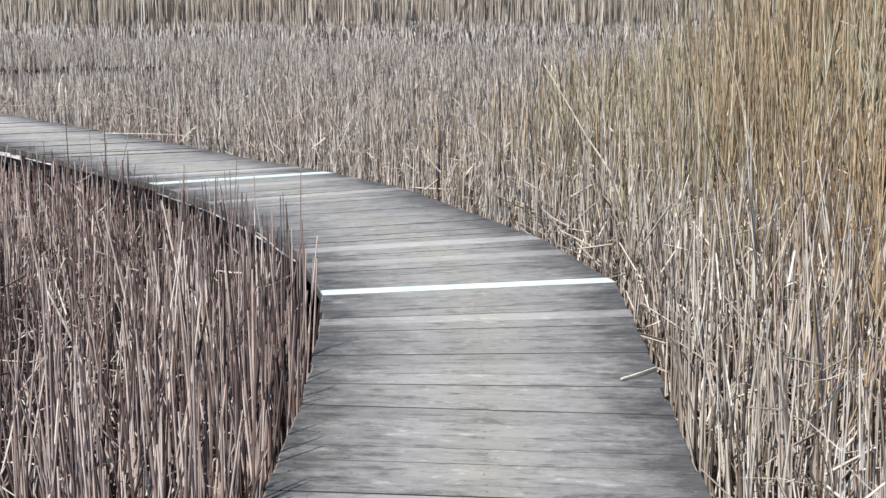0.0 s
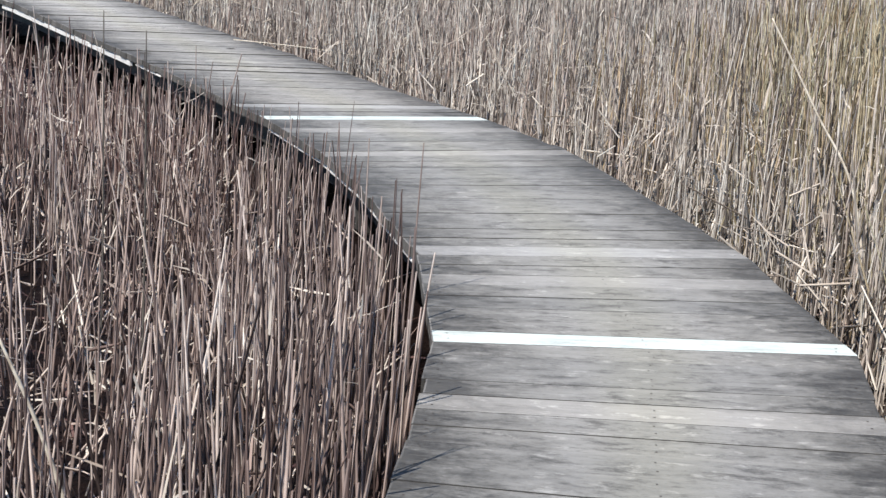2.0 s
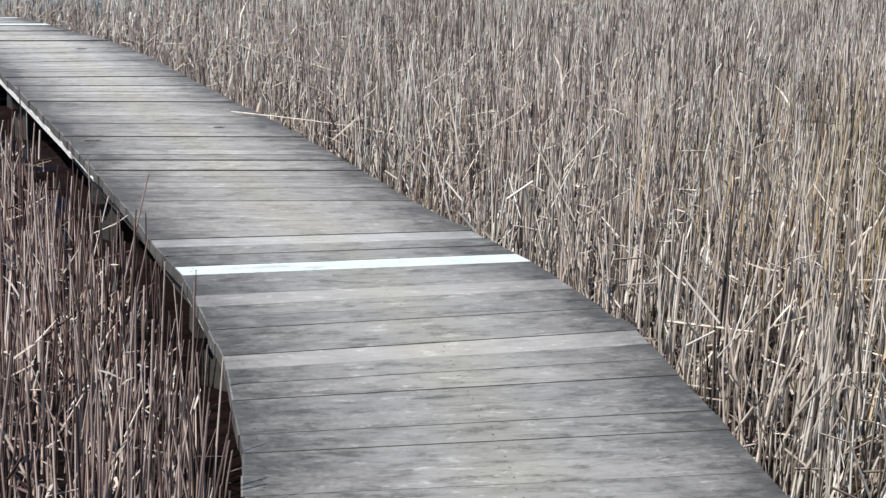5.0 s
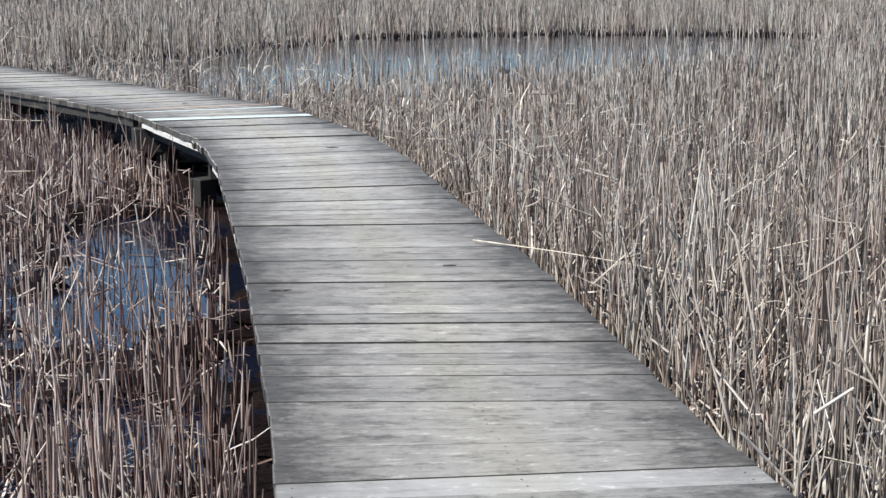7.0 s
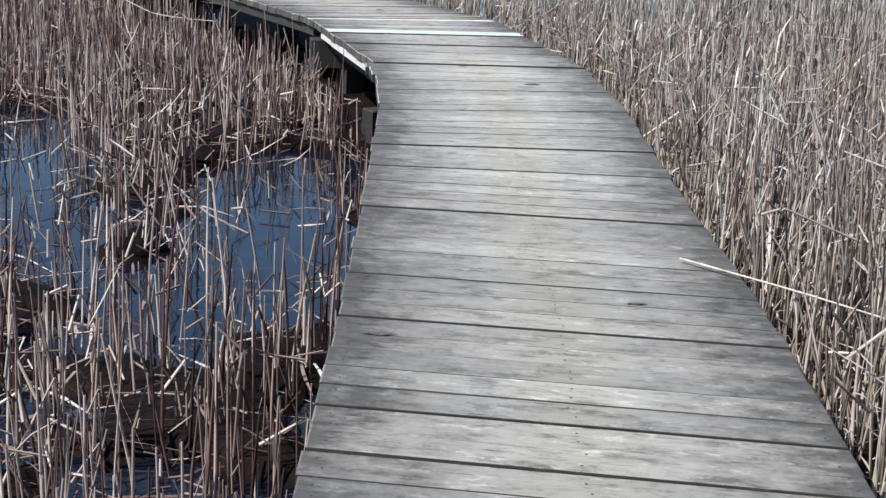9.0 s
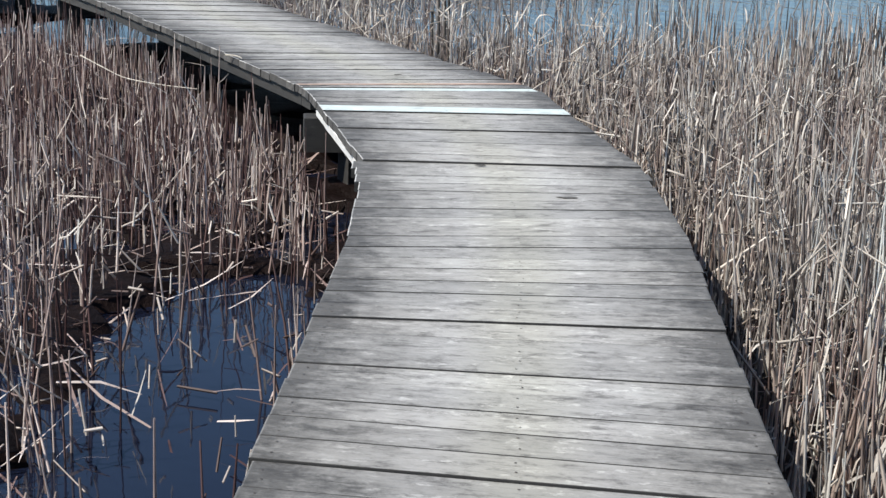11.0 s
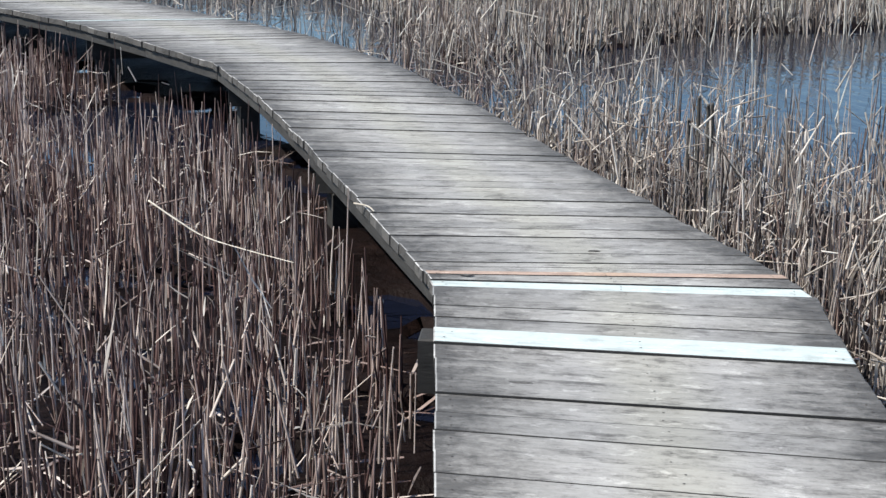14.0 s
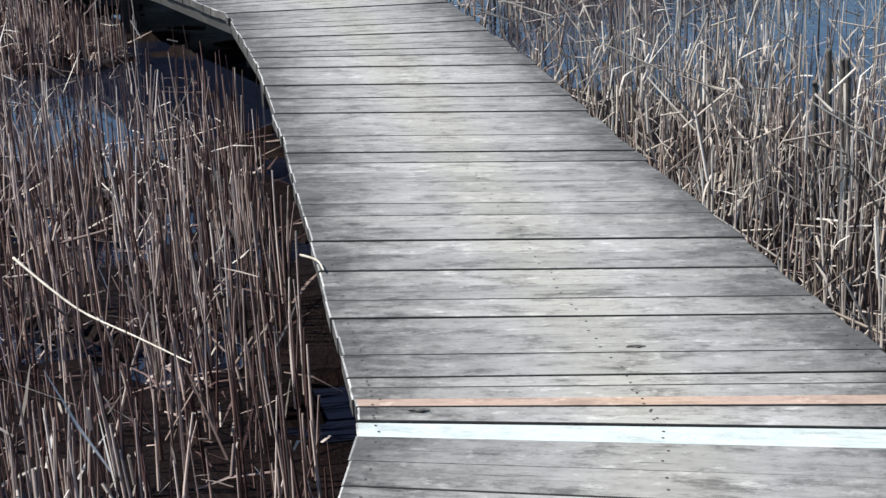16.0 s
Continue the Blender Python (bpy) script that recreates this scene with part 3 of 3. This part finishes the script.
fold_pts, fold_d, fold_left = scatter(80000, BOX, 0.12, 2.2)
fold_keep = ~fold_left & (rng.random(len(fold_pts)) > open_water(fold_pts)) & (rng.random(len(fold_pts)) < 0.62 + 0.5 * lumps(fold_pts, 0.4, 31)) & (line_distance(fold_pts, CENTRE) > 0.85)
fold_pts, fold_d = fold_pts[fold_keep], fold_d[fold_keep]
n = len(fold_pts)
low = WATER + rng.uniform(0.1, 1.0, n) * np.clip(0.25 + 0.5 * fold_d, 0.3, 0.62)
fold = bent_leaves(np.column_stack([fold_pts, low]), np.minimum(rng.gamma(3.0, 0.055, n) + 0.05, fold_d + 0.05), rng.uniform(0.006, 0.013, n), rng.uniform(0.2, 1.0, n))
tagged(big_mesh("folded_reed_leaves", *fold, REED_PALE), "bleached dead leaves folded over among the reeds", "reed leaves", kind="stuff")
thin_pts, thin_d, thin_left = scatter(26000, BOX, 0.5, 3.6)
thin_keep = ~thin_left & (thin_pts[:, 0] < -6.5) & (open_water(thin_pts) < 0.75) & (rng.random(len(thin_pts)) < 0.6 + 0.5 * lumps(thin_pts, 0.6, 33))
thin_pts = thin_pts[thin_keep]
n = len(thin_pts)
thin = stems(thin_pts[:, 0], thin_pts[:, 1], np.full(n, WATER - 0.08), rng.uniform(0.75, 1.22, n), rng.uniform(0.0028, 0.0045, n), np.abs(rng.normal(0, 0.09, n)), rng.normal(0, 0.05, n))
tagged(big_mesh("bare_reed_stems", *thin, REED_BROKEN), "sparse bare dark stems rising over the reeds by the pond", "reeds", kind="stuff")

# ---- boardwalk ----
boardwalk = tagged(new("boardwalk"), "weathered grey timber boardwalk winding over the marsh", "boardwalk")


def at_station(line, k):
    n = min(int(k), len(line) - 2)
    return line[n] + (line[n + 1] - line[n]) * (k - n)


def post(name, x, y, top, mat, parent):
    return beam(name, (x - 0.07, y), (x + 0.07, y), 0.14, top, top - WATER + 0.5, mat, parent)


BENTS = [0, 0.45, 0.8, 1.6, 3.4, 5.4, 7.5, 9.75, 11.75, 13.05, 14.6, 17.0, 19.0, 20.9, 22.0, 23.0]
for k in BENTS:
    l, r = at_station(LEFT, k), at_station(RIGHT, k)
    u = (r - l) / np.linalg.norm(r - l)
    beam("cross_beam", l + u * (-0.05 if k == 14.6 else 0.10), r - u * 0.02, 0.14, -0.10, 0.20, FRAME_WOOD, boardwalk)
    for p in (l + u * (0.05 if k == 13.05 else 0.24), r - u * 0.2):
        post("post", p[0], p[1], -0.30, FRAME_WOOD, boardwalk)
for k in range(len(STATIONS) - 1):
    for share in (0.0, 0.5, 1.0):
        p0, p1 = (LEFT[n] * (1 - share) + RIGHT[n] * share for n in (k, k + 1))
        u = (p1 - p0) / np.linalg.norm(p1 - p0)
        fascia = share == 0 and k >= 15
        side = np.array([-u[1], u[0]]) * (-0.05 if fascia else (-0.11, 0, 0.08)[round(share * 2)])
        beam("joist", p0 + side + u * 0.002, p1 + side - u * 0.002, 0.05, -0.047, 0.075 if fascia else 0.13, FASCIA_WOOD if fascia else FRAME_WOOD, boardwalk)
# (from station, to station, height of the strip)
LEDGES = [(4.1, 5.0, 0.012), (5.0, 6.0, 0.014), (6.0, 7.0, 0.012), (9.45, 9.75, 0.012), (9.82, 10.0, 0.036), (10.0, 11.0, 0.038), (11.0, 12.0, 0.04), (12.0, 12.3, 0.036),
          (13.02, 14.0, 0.04), (14.0, 14.5, 0.036)]
for k0, k1, high in LEDGES:
    p, q = at_station(LEFT, k0), at_station(LEFT, k1)
    u = (q - p) / np.linalg.norm(q - p)
    out = np.array([-u[1], u[0]]) * -0.02
    beam("edge_strip", p + out + u * 0.003, q + out - u * 0.003, 0.022, -0.052, high, LEDGE_WOOD, boardwalk, "pale strip below the board ends")

PALE = {3: PALE_WOOD, 7: PALE_WOOD, 14: PALE_WOOD, 15: PALE_WOOD, 16: FRESH_WOOD, 4: SILVER_WOOD, 8: SILVER_WOOD, 21: PALE_WOOD}
# widths of the odd boards that begin a stretch, at their left and right ends
ODD = {3: [(0.13, 0.13)], 4: [(0.16, 0.16)], 7: [(0.14, 0.14)], 8: [(0.15, 0.156)], 14: [(0.165, 0.17)], 15: [(0.085, 0.115)],
       16: [(0.045, 0.062), (0.075, 0.08), (0.066, 0.07)], 21: [(0.07, 0.07)]}
SMOOTH = [(-0.5, 7.45), (2.39, 3.44), (1.6, 4.75), (-0.1, 6.9)]  # places with a smoother silvered board
nail_spots = []
for k in range(len(STATIONS) - 1):
    l0, l1, r0, r1 = LEFT[k], LEFT[k + 1], RIGHT[k], RIGHT[k + 1]
    ll, lr = np.linalg.norm(l1 - l0), np.linalg.norm(r1 - r0)
    odd = ODD.get(k, [])
    lstart, rstart = np.cumsum([[0, 0]] + [list(w) for w in odd], axis=0).T
    pitch = 0.157 if k < 14 else 0.058 if k == 15 else 0.143
    n = max(1, round(((ll - lstart[-1]) + (lr - rstart[-1])) / 2 / pitch))
    rest = np.concatenate([[0], (np.arange(1, n) + rng.uniform(-0.06, 0.06, n - 1)) / n, [1]])
    lcuts = np.concatenate([lstart[:-1] / ll, lstart[-1] / ll + (1 - lstart[-1] / ll) * rest])
    rcuts = np.concatenate([rstart[:-1] / lr, rstart[-1] / lr + (1 - rstart[-1] / lr) * rest])
    for m in range(len(lcuts) - 1):
        a, d = (l0 + (l1 - l0) * v for v in lcuts[m:m + 2])
        b, c = (r0 + (r1 - r0) * v for v in rcuts[m:m + 2])
        ga, gb = rng.choice([0.0002, 0.002, 0.0055] if k < 9 else [0.0006, 0.003, 0.0065], 2, p=[0.55, 0.27, 0.18] if k < 9 else [0.05, 0.5, 0.45]) * rng.uniform(0.7, 1.3, 2)
        a2, b2 = a + (d - a) / np.linalg.norm(d - a) * ga, b + (c - b) / np.linalg.norm(c - b) * gb
        u = (b - a) / np.linalg.norm(b - a)
        ja, jb = rng.normal(0, 0.0025, 2) * rng.choice([1, 1, 1, 2.2])
        if k == 12 and m > len(lcuts) - 5:
            ja += 0.012 * (m - len(lcuts) + 6)
        # deck colour grows paler along the walk, in three steps
        plain = PALER_DECK_WOOD if k > 10 else MID_DECK_WOOD if k > 7 else DECK_WOOD
        middle = np.array([(a + d) / 2, (b + c) / 2])
        if line_distance(np.array(SMOOTH), middle).min() < 0.07:
            plain = SMOOTH_WOOD
        mat = PALE.get(k, plain) if m == 0 else plain
        top = rng.normal(0, 0.0013 if k < 9 else 0.0022)
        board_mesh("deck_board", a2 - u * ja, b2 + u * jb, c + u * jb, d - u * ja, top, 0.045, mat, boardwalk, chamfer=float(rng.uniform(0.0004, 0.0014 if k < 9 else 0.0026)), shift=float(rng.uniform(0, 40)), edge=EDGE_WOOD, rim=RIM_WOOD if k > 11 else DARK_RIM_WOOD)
        for share in (0.035, 0.5, 0.965):
            for across in (0.3, 0.72):
                p = (a2 + (d - a2) * across) * (1 - share) + (b2 + (c - b2) * across) * share + rng.normal(0, 0.006, 2)
                nail_spots.append((p[0], p[1], top + 0.0012))

nv, nq = [], []
for x, y, z in nail_spots:
    at = len(nv)
    nv += [(x + 0.0042 * math.cos(a), y + 0.0042 * math.sin(a), z) for a in (0, 1.57, 3.14, 4.71)]
    nq.append((at, at + 1, at + 2, at + 3))
nails = tagged(mesh_object("nail_head", nv, nq, NAIL, boardwalk), "rusted nail heads in the boards", kind="stuff")


# ---- single stalks and scraps that stand out ----
STALK_DARK, nt, b = material("dark_dead_stalk", 0.7)
g = nt.nodes.new("ShaderNodeNewGeometry").outputs["Position"]
nt.links.new(ramp(nt, noise_node(nt, g, 40.0), [(0.3, (0.03, 0.026, 0.023)), (0.7, (0.10, 0.088, 0.075))]), b.inputs["Base Color"])
STALK_PALE, nt, b = material("bleached_stalk", 0.6)
g = nt.nodes.new("ShaderNodeNewGeometry").outputs["Position"]
nt.links.new(ramp(nt, noise_node(nt, g, 30.0), [(0.3, (0.34, 0.29, 0.23)), (0.65, (0.60, 0.55, 0.47))]), b.inputs["Base Color"])


def stalk(name, path, radius, mat, label, category="reed stalk", taper=0.5, knots=True):
    """A round tapering stalk with swollen joints along a smooth path of points."""
    ctrl = [Vector(p) for p in path]
    pts = []
    for k in range(len(ctrl) - 1):
        p0, p1, p2, p3 = ctrl[max(k - 1, 0)], ctrl[k], ctrl[k + 1], ctrl[min(k + 2, len(ctrl) - 1)]
        for m in range(8):
            t = m / 8
            pts.append(0.5 * (2 * p1 + (p2 - p0) * t + (2 * p0 - 5 * p1 + 4 * p2 - p3) * t * t + (3 * p1 - p0 - 3 * p2 + p3) * t ** 3))
    pts.append(ctrl[-1])
    verts, faces = [], []
    for k, p in enumerate(pts):
        way = (pts[min(k + 1, len(pts) - 1)] - pts[max(k - 1, 0)]).normalized()
        side = way.orthogonal().normalized()
        up = way.cross(side)
        r = radius * (1 - (1 - taper) * k / (len(pts) - 1)) * (1.25 if knots and k % 5 == 2 else 1)
        verts += [p + (side * math.cos(a) + up * math.sin(a)) * r for a in (0, 1.047, 2.094, 3.142, 4.189, 5.236)]
        if k:
            at = 6 * (k - 1)
            faces += [(at + m, at + (m + 1) % 6, at + 6 + (m + 1) % 6, at + 6 + m) for m in range(6)]
    faces += [tuple(range(5, -1, -1)), tuple(range(len(verts) - 6, len(verts)))]
    ob = mesh_object(name, [tuple(v) for v in verts], faces, mat)
    ob.data.polygons.foreach_set("use_smooth", [True] * len(ob.data.polygons))
    return tagged(ob, label, category)


MUD_Z = WATER - 0.1
stalk("reed_stalk", [(-4.02, 10.36, 0.018), (-3.4, 10.47, 0.02), (-2.86, 10.57, -0.006), (-2.3, 10.72, -0.12)], 0.004, STALK_PALE, "long pale stalk fallen across the board ends")
stalk("reed_stalk", [(-11.89, 11.33, 0.0), (-11.74, 11.44, -0.065), (-11.62, 11.54, -0.115), (-11.40, 11.69, -0.13), (-11.12, 11.83, -0.12)], 0.0046, STALK_PALE, "thick bleached stalk bent over among brown reeds")
stalk("reed_stalk", [(2.48, 6.8, MUD_Z), (2.33, 6.75, 0.14), (2.12, 6.68, 0.53), (1.90, 6.60, 0.92)], 0.0075, STALK_PALE, "long pale stalk leaning out of the reeds")
stalk("reed_stalk", [(1.75, 2.6, MUD_Z), (1.62, 2.46, -0.05), (1.53, 2.38, 0.24)], 0.0075, STALK_PALE, "bleached leaning stalk among broken reeds")
for x, y, top, bend in ((0.62, 3.72, 0.90, 0.03), (0.98, 3.52, 0.88, 0.02)):
    stalk("reed_stalk", [(x + 0.06, y - 0.04, MUD_Z), (x + 0.02, y, 0.1), (x - bend, y + bend, top)], 0.0045, STALK_DARK, "thin dark dead stalk standing tall among broken reeds", taper=0.4)
for x, y, top in ((-13.0, 14.57, 0.20), (-13.06, 14.66, 0.14), (-12.93, 14.62, 0.17), (-12.98, 14.5, 0.06)):
    stalk("cattail_stub", [(x + 0.02, y, MUD_Z), (x, y, 0.0), (x + 0.01, y - 0.01, top)], 0.014, STALK_DARK, "dark rotten cattail stub at the pond's edge", "cattail", 0.75, False)
stalk("twig", [(3.62, 2.84, 0.008), (3.66, 2.95, 0.012), (3.68, 3.07, 0.008)], 0.004, STALK_PALE, "short pale reed scrap lying on the deck", "twig", 0.7)
stalk("twig", [(-11.58, 12.20, 0.012), (-11.50, 12.24, 0.016), (-11.42, 12.25, 0.01)], 0.0045, STALK_PALE, "short pale reed scrap lying at the deck's edge", "twig", 0.6)


KNOT, nt, b = material("dark_wood_knot", 0.8)
g = nt.nodes.new("ShaderNodeNewGeometry").outputs["Position"]
nt.links.new(ramp(nt, noise_node(nt, g, 90.0), [(0.35, (0.03, 0.027, 0.025)), (0.6, (0.11, 0.104, 0.098))]), b.inputs["Base Color"])


def knot_scar(x, y, turn, size, label):
    """A dark sunken knot: a low uneven lens let into the board."""
    bm = bmesh.new()
    bmesh.ops.create_icosphere(bm, subdivisions=2, radius=1.0)
    for v in bm.verts:
        wob = 0.85 + 0.28 * math.sin(5 * math.atan2(v.co.y, v.co.x) + x) + 0.15 * math.sin(9 * math.atan2(v.co.y, v.co.x))
        v.co = Vector((v.co.x * size * wob, v.co.y * size * 0.3 * wob, v.co.z * 0.0035))
    me = bpy.data.meshes.new("knot")
    bm.to_mesh(me)
    bm.free()
    me.materials.append(KNOT)
    ob = new("knot", me)
    ob.matrix_world = pose(x, y, 0.003, 0, 0, turn)
    ob.parent = boardwalk
    ob["label"] = label


for x, y, turn, size in ((-10.57, 12.94, 72, 0.028), (-8.05, 12.06, 62, 0.03), (-9.12, 12.11, 64, 0.05), (-10.34, 12.33, 70, 0.03), (-3.69, 9.9, 55, 0.035),
                         (-3.78, 8.99, 55, 0.055), (-7.34, 12.08, 63, 0.05)):
    knot_scar(x, y, turn, size, "dark knot in a board")
